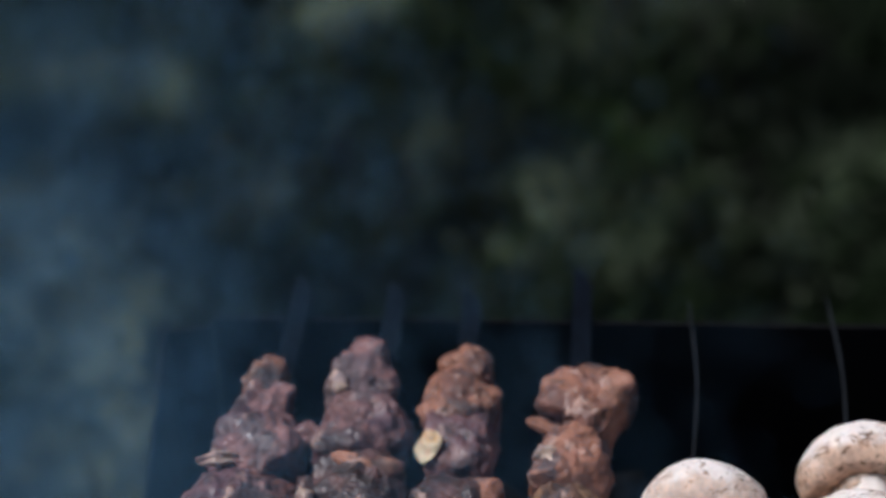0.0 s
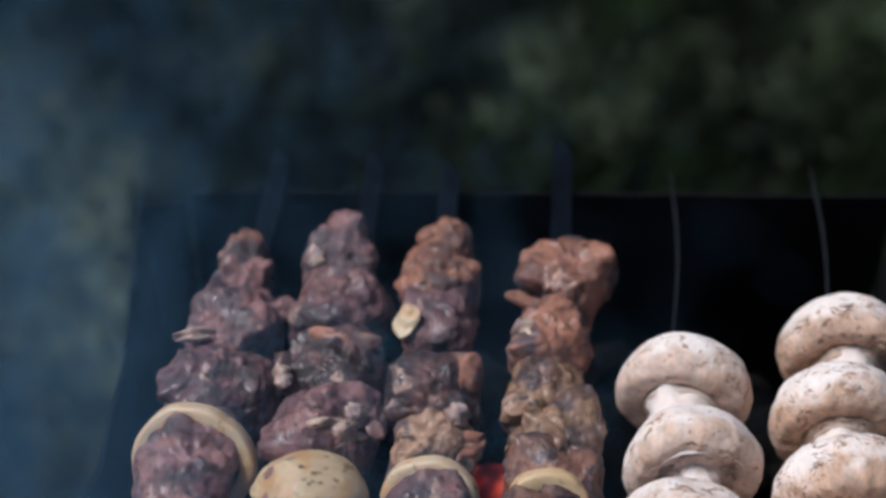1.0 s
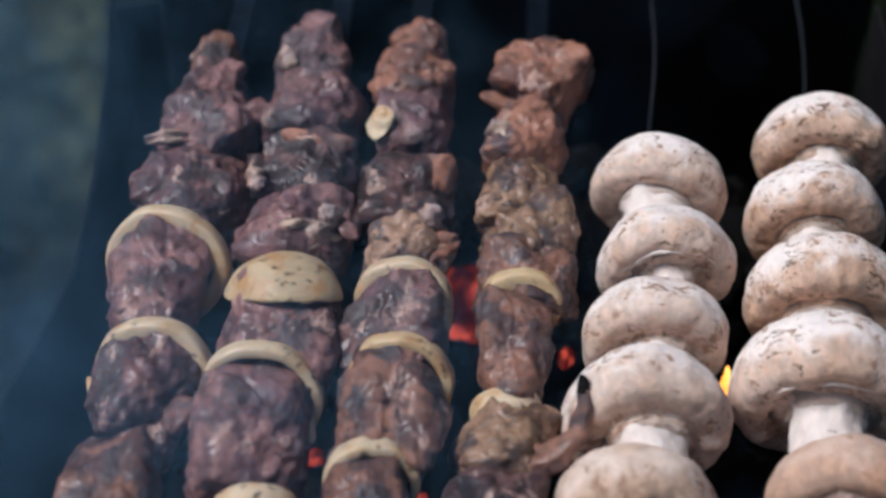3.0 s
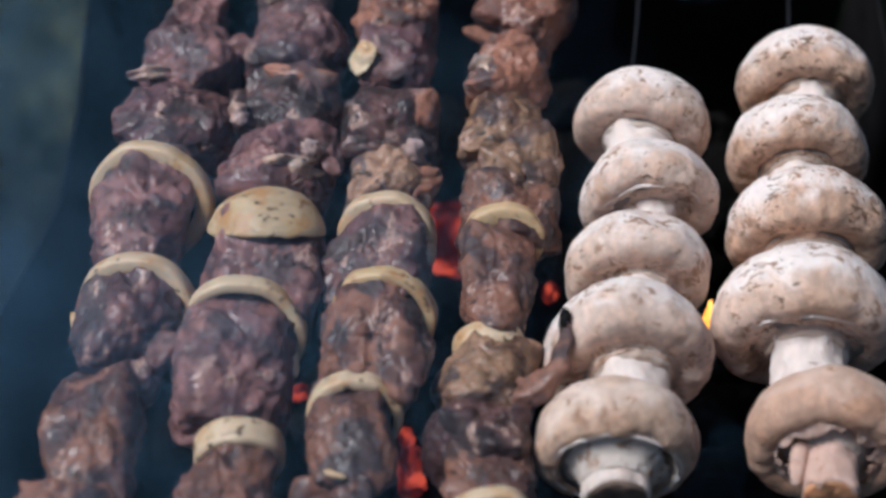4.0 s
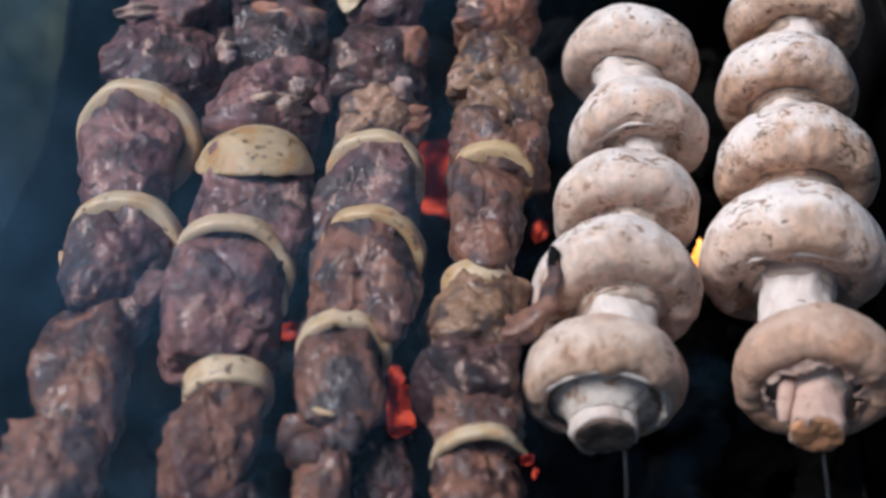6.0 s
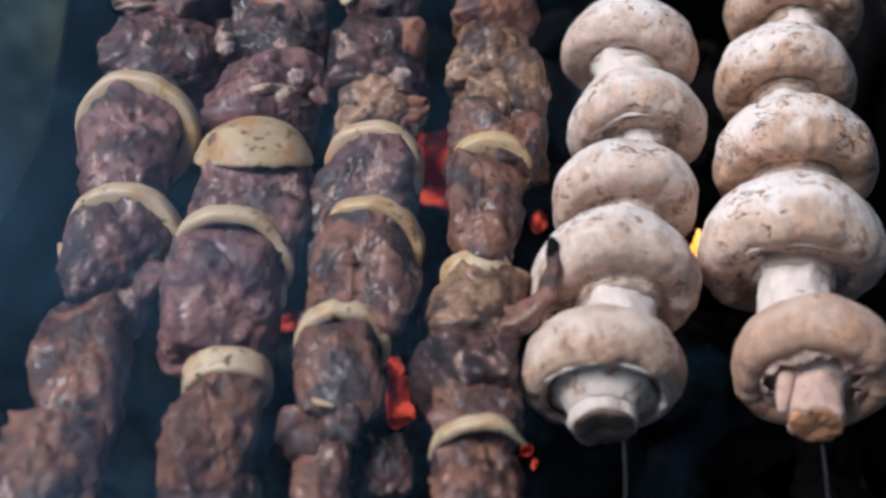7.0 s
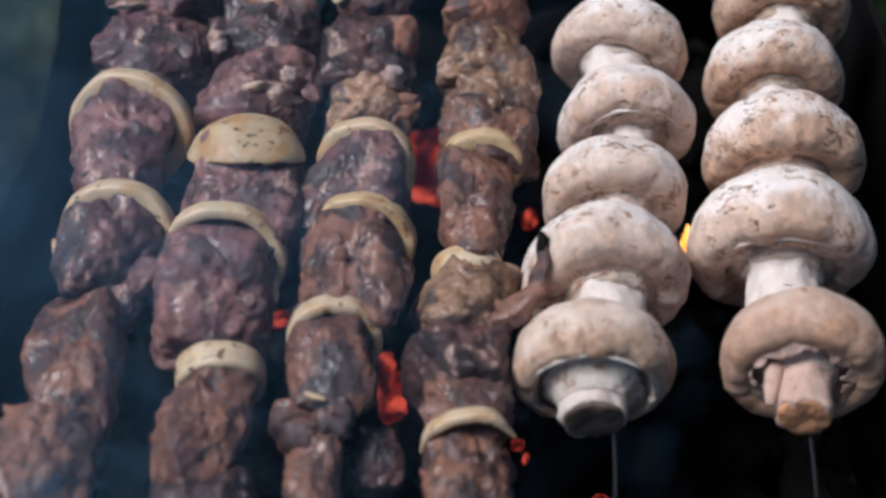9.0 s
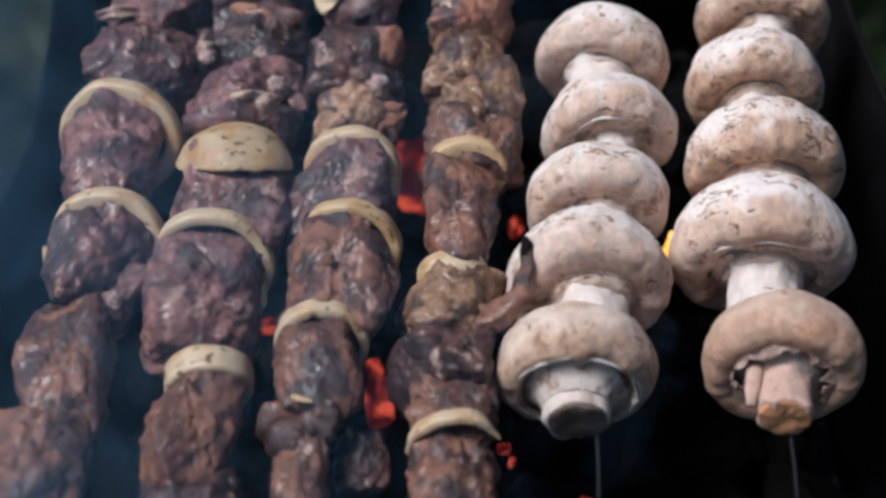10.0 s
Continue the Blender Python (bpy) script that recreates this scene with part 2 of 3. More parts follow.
def meat_mesh(w, l, h, seed, square, ragged=0.15):
    """A cut and shrunken chunk of meat: a blunt block of pillowy lumps parted by creases, with a few cut faces, raised flaps and torn bits.
    ragged: how far the torn bits stand out."""
    rnd = random.Random(seed)
    unit, faces = BALL_FINE
    k = 2.3 + 2.6 * square
    off = Vector([rnd.uniform(-50, 50) for _ in range(3)])
    taper, lean = rnd.uniform(-0.12, 0.12), rnd.uniform(-0.15, 0.15)
    a = np.abs(unit)
    e = 3.2 + 5.5 * square
    r = ((a[:, 0] ** k + a[:, 2] ** k) ** (e / k) + a[:, 1] ** e) ** (-1 / e)
    warp = np.array([[noise.noise(Vector(n) * 2.2 + off + Vector((7.0 * c, 0, 0))) for c in range(3)] for n in unit])
    bent = unit + 0.16 * warp
    bent /= np.linalg.norm(bent, axis=1)[:, None]
    for _ in range(rnd.randint(6, 9)):
        n = np.array([rnd.gauss(0, 1), rnd.gauss(0, 0.9), rnd.gauss(0.45, 0.8)])
        c = bent @ (n / np.linalg.norm(n))
        edge = rnd.uniform(0.72, 0.94)
        t = np.clip((c - edge) / rnd.uniform(0.03, 0.09), 0, 1)
        r = r * (1 + rnd.uniform(0.04, 0.13) * t * t * (3 - 2 * t))
    near = np.zeros(len(unit))
    for _ in range(11):
        n = np.array([rnd.gauss(0, 1), rnd.gauss(0, 0.8), rnd.gauss(0.25, 1)])
        c = unit @ (n / np.linalg.norm(n))
        near += np.where(c > 0.1, (np.maximum(c, 0.1) / rnd.uniform(0.96, 1.20)) ** 18, 0)
    r = (r ** -18 + near) ** (-1 / 18)
    low = np.array([noise.noise(Vector(n) * 1.5 + off) for n in unit])
    out = unit * (r * (1 + 0.09 * low))[:, None]
    out[:, 0] = out[:, 0] * (1 + taper * unit[:, 1]) + lean * unit[:, 2] * 0.4
    least, most = np.percentile(out, 0.6, axis=0), np.percentile(out, 99.4, axis=0)
    out = (out - (least + most) / 2) / (most - least) * (w - 0.001, l - 0.001, h - 0.001)
    for i, n in enumerate(unit):
        q = Vector(out[i]) * 100
        lumps = noise.noise(q * 0.75 + off)
        fine = fbm(q * 2.1 + off, 4)
        pit = max(0.0, noise.noise(q * 1.15 - off) - 0.30)
        shred = max(0.0, noise.noise(q * 1.5 + off * 2) - 0.24)
        out[i] += n * (0.0012 * lumps + 0.0010 * fine - 0.0060 * pit + ragged * 0.020 * shred)
    return mesh_of("meat_chunk", out, faces, None)


def ring_mesh(r, thick, length, seed, a0=0.0, a1=360.0, wobble=0.05, rag=0.006):
    """A ring or arc of onion round the y axis, with a rounded section; angles count from the x axis over the top."""
    rnd = random.Random(seed)
    off = Vector([rnd.uniform(-50, 50) for _ in range(3)])
    full = a1 - a0 >= 359
    n, m = 72, 14
    verts, faces = [], []
    for i in range(n if full else n + 1):
        a = radians(a0 + (a1 - a0) * i / n)
        way = Vector((math.cos(a), 0, math.sin(a)))
        rr = r * (1 + wobble * fbm(way * 1.3 + off, 2) + rag * noise.noise(way * 9 + off))
        end = 1.0 if full else min(1.0, 0.25 + 3.0 * min(i, n - i) / n)
        for j in range(m):
            b = 2 * math.pi * j / m
            cb, sb = math.cos(b), math.sin(b)
            u = math.copysign(abs(cb) ** 0.45, cb) * thick / 2 * end
            v = math.copysign(abs(sb) ** 0.45, sb) * length / 2 * end
            bend = 0.07 * length * fbm(way * 1.1 - off, 2)
            p = way * (rr - thick / 2 + u) + Vector((0, v + bend, 0))
            verts.append(p)
    rows = n if full else n + 1
    for i in range(rows if full else rows - 1):
        for j in range(m):
            k = (i + 1) % rows
            faces.append((i * m + j, i * m + (j + 1) % m, k * m + (j + 1) % m, k * m + j))
    if not full:
        faces += [tuple(range(m)), tuple(reversed(range((rows - 1) * m, rows * m)))]
    return mesh_of("onion", verts, faces, None)


def lathe(profile, seed, lump=0.04, fine=0.01, n=96, ragged=0.0, dents=0, wave_from=0.05):
    """A solid of revolution round the y axis from (radius, y) pairs, made uneven by noise. ragged: how wavy its near rim is, from wave_from on; dents: how many hollows it has."""
    rnd = random.Random(seed)
    off = Vector([rnd.uniform(-50, 50) for _ in range(3)])
    hollows = [(Vector((rnd.gauss(0, 0.6), rnd.uniform(-0.1, 0.7), rnd.gauss(0.4, 0.5))).normalized(), rnd.uniform(0.02, 0.055), rnd.uniform(0.12, 0.3)) for _ in range(dents)]
    size = max(p[0] for p in profile)
    verts, faces = [], []
    for r, y in profile:
        rim = ragged * min(1.0, max(0.0, (wave_from - y / size) / 0.45))
        for i in range(n):
            a = 2 * math.pi * i / n
            way = Vector((math.cos(a), 0, math.sin(a)))
            d = Vector((way.x * r, y, way.z * r)) / size
            s = 1 + lump * fbm(d * 1.4 + off, 2) + fine * fbm(d * 6 + off, 3)
            for centre, deep, wide in hollows:
                s -= deep * math.exp(-((d.normalized() - centre).length / wide) ** 2)
            along = 0.5 * lump * fbm(d * 1.2 - off, 2) + rim * (fbm(way * 1.6 + off, 2) + 0.35 * noise.noise(way * 6 - off))
            verts.append((d.x * s * size, (d.y * (1 + 0.5 * (s - 1)) + along) * size, d.z * s * size))
    for j in range(len(profile) - 1):
        for i in range(n):
            k = (i + 1) % n
            faces.append((j * n + i, j * n + k, (j + 1) * n + k, (j + 1) * n + i))
    faces += [tuple(reversed(range(n))), tuple(range((len(profile) - 1) * n, len(profile) * n))]
    me = mesh_of("lathe", verts, faces, None)
    bm = bmesh.new()
    bm.from_mesh(me)
    bmesh.ops.recalc_face_normals(bm, faces=bm.faces)
    bm.to_mesh(me)
    bm.free()
    return me


def painted(me, material):
    me.materials.clear()
    me.materials.append(material)
    return me


def smooth_profile(points, steps=6):
    """Catmull-Rom through (radius, y) pairs."""
    p = [points[0], *points, points[-1]]
    out = []
    for i in range(1, len(p) - 2):
        for s in range(steps):
            t = s / steps
            c = []
            for ax in (0, 1):
                a, b, cc, d = (p[i + k][ax] for k in (-1, 0, 1, 2))
                c.append(0.5 * (2 * b + (cc - a) * t + (2 * a - 5 * b + 4 * cc - d) * t * t + (3 * b - a - 3 * cc + d) * t ** 3))
            out.append((max(0.0002, c[0]), c[1]))
    out.append(points[-1])
    return out


def tube(points, radius, sides=10, flat=1.0):
    """A tapered tube through points; radius is one number or one for each point; flat squeezes it in z."""
    rr = radius if isinstance(radius, (list, tuple)) else [radius] * len(points)
    verts, faces = [], []
    for i, p in enumerate(points):
        a, b = Vector(points[max(0, i - 1)]), Vector(points[min(len(points) - 1, i + 1)])
        ahead = (b - a).normalized()
        side = ahead.cross(Vector((0, 0, 1)))
        side = side.normalized() if side.length > 1e-4 else Vector((1, 0, 0))
        up = side.cross(ahead)
        for j in range(sides):
            t = 2 * math.pi * j / sides
            verts.append(Vector(p) + side * math.cos(t) * rr[i] + up * math.sin(t) * rr[i] * flat)
    for i in range(len(points) - 1):
        for j in range(sides):
            k = (j + 1) % sides
            faces.append((i * sides + j, i * sides + k, (i + 1) * sides + k, (i + 1) * sides + j))
    faces += [tuple(reversed(range(sides))), tuple(range((len(points) - 1) * sides, len(points) * sides))]
    return verts, faces


# ---- ground ----
def ground_mesh():
    bm = bmesh.new()
    bmesh.ops.create_grid(bm, x_segments=110, y_segments=110, size=2.6)
    for v in bm.verts:
        v.co.y += 0.8
        v.co.z = 0.025 * fbm(v.co * 2.2, 3) - 0.01
    rim = [e for e in bm.edges if e.is_boundary]
    far = bmesh.ops.extrude_edge_only(bm, edges=rim)["geom"]
    for v in far:
        if isinstance(v, bmesh.types.BMVert):
            v.co.x, v.co.y, v.co.z = v.co.x * 260, (v.co.y - 0.8) * 260, -0.02
    me = bpy.data.meshes.new("ground")
    bm.to_mesh(me)
    bm.free()
    return painted(me, SOIL)


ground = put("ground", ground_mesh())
tagged(ground, "soil with sparse short grass, its colour darkened for shade", "ground", kind="structure")


def grass_mesh(count, seed):
    rnd = random.Random(seed)
    verts, faces = [], []
    while count:
        x, y = rnd.uniform(-1.7, 1.7), rnd.uniform(-0.7, 2.7)
        dense = fbm(Vector((x * 1.9, y * 1.9, 3.0)), 3)
        if dense < rnd.uniform(-0.5, 0.25) or math.hypot(x, y - 1.0) > rnd.uniform(1.0, 1.7):
            continue
        count -= 1
        a, tall, wide = rnd.uniform(0, 6.283), rnd.uniform(0.03, 0.11), rnd.uniform(0.0025, 0.006)
        lean = rnd.uniform(0.2, 1.0) * tall
        base = Vector((x, y, -0.03))
        side = Vector((-math.sin(a), math.cos(a), 0)) * wide
        go = Vector((math.cos(a), math.sin(a), 0)) * lean
        k = len(verts)
        verts += [base - side, base + side, base + go * 0.35 + Vector((0, 0, tall * 0.65)) + side * 0.8, base + go * 0.35 + Vector((0, 0, tall * 0.65)) - side * 0.8, base + go + Vector((0, 0, tall))]
        faces += [(k, k + 1, k + 2, k + 3), (k + 3, k + 2, k + 4)]
    return mesh_of("grass", verts, faces, GRASS)


tagged(put("grass", grass_mesh(26000, 4)), "short green grass blades on soil, coloured dark for shade", "grass", kind="stuff")


# Clumps of pale leaves: x, y and spread in centimetres, and how many leaves.
CLUMPS = [
    (-17, 147, 3.0, 160), (-23, 143, 2.4, 120), (-30, 62, 4.0, 200), (-27, 110, 2.6, 150), (-6, 118, 3.4, 110), (35, 117, 5.0, 240), (28, 103, 4.0, 150), (12, 101, 2.4, 110), (6, 111, 2.6, 110),
    (-40, 128, 3.6, 160), (-40, 90, 4.0, 420), (-51, 130, 3.4, 130), (-47, 104, 5.0, 420), (-36, 73, 4.4, 260), (2, 100, 2.8, 50), (19, 112, 3.4, 50), (7, 141, 3.0, 80), (21, 148, 4.0, 120),
]


def litter_mesh(seed):
    """Loose clumps of small pale leaves lying in the grass, and single ones between them."""
    rnd = random.Random(seed)
    verts, faces = [], []
    spots = [(x / 100, y / 100, spread / 100, count) for x, y, spread, count in CLUMPS]
    spots += [(rnd.uniform(-1.3, 1.1), rnd.uniform(-0.2, 2.3), rnd.uniform(0.03, 0.08), rnd.randint(10, 35)) for _ in range(45)]
    for cx, cy, spread, count in spots:
        for _ in range(count):
            x, y = rnd.gauss(cx, spread * 1.15), rnd.gauss(cy, spread)
            s, a = rnd.uniform(0.0025, 0.005), rnd.uniform(0, 6.283)
            turn = Matrix.Rotation(a, 3, "Z") @ Matrix.Rotation(rnd.uniform(-0.9, 0.9), 3, "X")
            at = Vector((x, y, rnd.uniform(0.02, 0.09)))
            k = len(verts)
            ring = [(1.2, 0), (0.5, 0.5), (-0.4, 0.55), (-1.1, 0), (-0.4, -0.55), (0.5, -0.5)]
            verts += [at + turn @ Vector((0, 0, 0.18 * s))] + [at + turn @ Vector((u * s, w * s, 0.12 * s * u)) for u, w in ring]
            faces += [(k, k + 1 + i, k + 1 + (i + 1) % 6) for i in range(6)]
    return mesh_of("leaf_litter", verts, faces, LITTER)


tagged(put("leaf_litter", litter_mesh(9)), "small pale green leaves scattered in clusters over the grass", "leaves", kind="stuff")

# ---- brazier ----
RIM, FLOOR, WALL = 0.700, 0.560, 0.0018
LEFT = [(-0.161, 0.212), (-0.153, 0.110), (-0.155, 0.060), (-0.172, 0.000), (-0.198, -0.090), (-0.214, -0.200)]
RIGHT = [(0.174, 0.212), (0.176, 0.136), (0.183, 0.090), (0.198, 0.020), (0.222, -0.090), (0.238, -0.200)]


def sheet(plan, low, high, thick, out):
    """An upright bent sheet along a plan of (x, y), with a rolled upper edge."""
    pts = []
    for (ax, ay), (bx, by) in zip(plan, plan[1:]):
        pts += [(ax + (bx - ax) * s / 6, ay + (by - ay) * s / 6) for s in range(6)]
    pts.append(plan[-1])
    section = [(0, low), (0, high - 0.004), (-0.15, high - 0.001), (0.5, high), (1.15, high - 0.001), (1, high - 0.004), (1, low)]
    verts, faces = [], []
    for i, (x, y) in enumerate(pts):
        ax, ay = pts[max(0, i - 1)]
        bx, by = pts[min(len(pts) - 1, i + 1)]
        side = Vector((by - ay, ax - bx, 0)).normalized() * out
        wave = 0.0012 * fbm(Vector((x * 14, y * 14, 1.0)), 2)
        for s, z in section:
            verts.append(Vector((x, y, z)) + side * (s * thick + wave))
    m = len(section)
    for i in range(len(pts) - 1):
        for j in range(m):
            k = (j + 1) % m
            faces.append((i * m + j, i * m + k, (i + 1) * m + k, (i + 1) * m + j))
    faces += [tuple(range(m)), tuple(reversed(range((len(pts) - 1) * m, len(pts) * m)))]
    me = mesh_of("wall", verts, faces, SOOT, smooth=False)
    bm = bmesh.new()
    bm.from_mesh(me)
    bmesh.ops.recalc_face_normals(bm, faces=bm.faces)
    bm.to_mesh(me)
    bm.free()
    return me


brazier = tagged(new("brazier"), "black sooty sheet-steel charcoal brazier on thin legs", "brazier")
put("back_wall", sheet([(-0.139, 0.212), (0.0, 0.2145), (0.172, 0.2165)], FLOOR, RIM, WALL, -1), parent=brazier)
put("corner_flange", sheet([(-0.163, 0.205), (-0.1395, 0.209)], FLOOR, RIM - 0.002, WALL, -1), parent=brazier)
put("side_wall", sheet(LEFT, FLOOR, RIM - 0.001, WALL, -1), parent=brazier)
put("side_wall", sheet(RIGHT, FLOOR, RIM - 0.001, WALL, 1), parent=brazier)
put("front_wall", sheet([(-0.214, -0.2005), (0.238, -0.2005)], FLOOR, RIM, WALL, 1), parent=brazier)


def floor_plate():
    plan = LEFT + RIGHT[::-1]
    top = [Vector((x, y, FLOOR)) for x, y in plan]
    low = [Vector((x, y, FLOOR - 0.004)) for x, y in plan]
    n = len(plan)
    faces = [tuple(reversed(range(n))), tuple(range(n, 2 * n))] + [(i, (i + 1) % n, n + (i + 1) % n, n + i) for i in range(n)]
    return mesh_of("floor_plate", top + low, faces, SOOT, smooth=False)


put("floor_plate", floor_plate(), parent=brazier)
for x, y in ((-0.150, 0.195), (0.162, 0.195), (-0.200, -0.188), (0.224, -0.188)):
    v, f = tube([(x, y, FLOOR - 0.003), (x * 1.05, y * 1.05, -0.02)], [0.009, 0.008], 12)
    put("leg", mesh_of("leg", v, f, SOOT), parent=brazier)


# ---- charcoal ----
def coal_mesh(seed):
    rnd = random.Random(seed)
    unit, faces = BALL_LOW
    off = Vector([rnd.uniform(-50, 50) for _ in range(3)])
    a, b, c = rnd.uniform(0.8, 1.3), rnd.uniform(0.7, 1.0), rnd.uniform(0.55, 0.8)
    out = []
    for n in unit:
        d = Vector(n)
        r = (abs(d.x) ** 4 + abs(d.y) ** 4 + abs(d.z) ** 4) ** -0.25 * (1 + 0.28 * fbm(d * 1.6 + off, 3))
        out.append((d.x * r * a, d.y * r * b, d.z * r * c))
    return out, faces


def inside(x, y, gap):
    return -0.153 + gap < x < 0.174 - gap and -0.20 + gap < y < 0.21 - gap


def ash_mesh():
    bm = bmesh.new()
    bmesh.ops.create_grid(bm, x_segments=60, y_segments=60, size=1)
    for v in bm.verts:
        v.co.x, v.co.y = 0.0105 + v.co.x * 0.160, 0.005 + v.co.y * 0.200
        v.co.z = 0.576 + 0.012 * fbm(v.co * 22, 3)
    me = bpy.data.meshes.new("ash_bed")
    bm.to_mesh(me)
    bm.free()
    return painted(me, ASH)


tagged(put("ash_bed", ash_mesh()), "grey black ash covering the brazier floor", "ash", kind="stuff")

COALS = []
for k in range(7):
    v, f = coal_mesh(100 + k)
    COALS.append((mesh_of("charcoal", v, f, COAL, smooth=False), mesh_of("ember", v, f, EMBER)))


def lay_coal(x, y, z, size, hot, rnd):
    ob = put("charcoal", COALS[rnd.randrange(7)][1 if hot else 0], (x, y, z), [rnd.uniform(0, 360) for _ in range(3)])
    ob.scale = (size,) * 3
    if hot:
        return tagged(ob, "red glowing lump of burning charcoal", "charcoal", "charcoal in the brazier")
    return tagged(ob, "black lump of charcoal with grey ash", "charcoal", "charcoal in the brazier")


# Hot spots of the bed: x, y and size in millimetres.
HOT = [(-3, 99, 12), (-18, -14, 9), (-20, 1, 4), (31, -36, 2.4), (34, -42, 2), (38, 72, 4), (-64, 21, 4), (64, -64, 5), (76, -66, 4), (-18, -49, 3), (98, 44, 5)]
rnd = random.Random(21)
for x, y, size in HOT:
    lay_coal(x / 1000, y / 1000, 0.628, size / 1000, True, rnd)
for i in range(12):
    for j in range(15):
        x, y = -0.135 + 0.026 * i + rnd.uniform(-0.008, 0.008), -0.180 + 0.026 * j + rnd.uniform(-0.008, 0.008)
        if not inside(x, y, 0.016) or any(abs(x - a / 1000) < 0.014 and abs(y - b / 1000) < 0.014 for a, b, _ in HOT):
            continue
        lay_coal(x, y, rnd.uniform(0.590, 0.616), rnd.uniform(0.011, 0.017), False, rnd)

# ---- kebab skewers ----
AXIS = 0.708
# Each chunk: x, y, width, length in millimetres, the kind of meat, how far it sags below the blade, and for some how it is turned and how square it is.
# Chunks at the near end take darker meat colours, for the weaker light there.
FIRST = (
    (-131, -105), (-99, 240), [
        (-109, 160, 18, 24, "b", -2), (-108, 146, 24, 22, "p", 0), (-108, 123, 38, 36, "p", 0), (-110, 90, 42, 35, "m", 0), (-118, 43, 39, 50, "p", -2, 14, 0.35),
        (-116, -2, 40, 42, "m", -3), (-115, -25, 24, 18, "m", 0), (-124, -53, 33, 54, "b", 0), (-130, -92, 36, 40, "b", 0)],
    [(-116, 63, 42.5, "ring"), (-115, 12, 40, "ring")])
SECOND = (
    (-82, -125), (-57, 237), [
        (-66, 174, 18, 22, "p", -2), (-69, 158, 31, 24, "p", 0), (-65, 134, 38, 36, "m", 0), (-66, 97, 38, 32, "d", 0), (-70, 67, 45, 34, "p", 0),
        (-71, 18, 46, 48, "p", 1, 0, 0.5), (-80, -21, 45, 52, "p", 0, 0, 0.4), (-79, -78, 33, 44, "b", 0), (-76, -110, 35, 29, "d", 0)],
    [(-70.5, 48, 43, "dome"), (-77, 1, 43, "arch"), (-74, -48, 31, "band")])
THIRD = (
    (-42, -125), (-23, 234), [
        (-25, 169, 24, 22, "o", -1), (-26, 152, 33, 30, "o", 0), (-26, 129, 31, 32, "p", 0), (-27, 89, 40, 32, "d", 0), (-26, 64, 33, 31, "t", 0),
        (-28, 27, 37, 48, "m", -1), (-29, -11, 41, 46, "b", -3), (-36, -50, 31, 44, "b", -4), (-39, -77, 20, 19, "d", 2), (-21, -80, 20, 20, "d", 14),
        (-40, -96, 20, 31, "b", 0)],
    [(-27, 44, 34, "ring"), (-27, 9, 35, "brown"), (-36, -35, 33, "arch")])
FOURTH = (
    (8, -125), (27, 250), [
        (26, 153, 37, 35, "o", -2, -22, 0.95), (19, 119, 33, 34, "o", 0), (17, 90, 34, 30, "y", 0), (20, 68, 37, 35, "y", 0), (19, 47, 39, 24, "b", 0),
        (13, 13, 29, 45, "b", -3), (10, -25, 37, 30, "y", 0), (7, -49, 38, 24, "d", 0), (11, -68, 31, 30, "b", 0), (11, -95, 31, 33, "b", 0)],
    [(16, 41, 31, "cup"), (11, -5, 26, "band"), (12, -80, 35, "arc")])


def blade_mesh(a, b, wide, thick):
    """A flat skewer blade with a pointed far end, from a to b in the plane."""
    d = (b - a).normalized()
    s = Vector((-d.y, d.x, 0))
    top = [a + s * wide / 2, a - s * wide / 2, b - d * 0.012 - s * wide / 2, b - d * 0.004 - s * wide * 0.1, b + s * wide * 0.3, b - d * 0.002 + s * wide / 2]
    n = len(top)
    verts = [p + Vector((0, 0, thick / 2)) for p in top] + [p - Vector((0, 0, thick / 2)) for p in top]
    faces = [tuple(reversed(range(n))), tuple(range(n, 2 * n))] + [(i, (i + 1) % n, n + (i + 1) % n, n + i) for i in range(n)]
    bm = bmesh.new()
    vs = [bm.verts.new(v) for v in verts]
    for f in faces:
        bm.faces.new([vs[i] for i in f])
    bmesh.ops.recalc_face_normals(bm, faces=bm.faces)
    bmesh.ops.bevel(bm, geom=list(bm.edges), offset=0.0004, segments=1, affect="EDGES")
    me = bpy.data.meshes.new("blade")
    bm.to_mesh(me)
    bm.free()
    return painted(me, BLADE)


def dome_mesh(w, seed):
    """A cupped outer layer of onion, open at its near end."""
    outer = [(0.0003, 0.84), (0.32, 0.80), (0.62, 0.66), (0.86, 0.42), (0.97, 0.20), (1.0, 0.06), (0.95, 0.04), (0.86, 0.20), (0.5, 0.56), (0.0003, 0.72)]
    return lathe(smooth_profile([(r * w / 2, y * w / 2) for r, y in outer], 4), seed, 0.06, 0.010, 96, 0.06, wave_from=0.5)


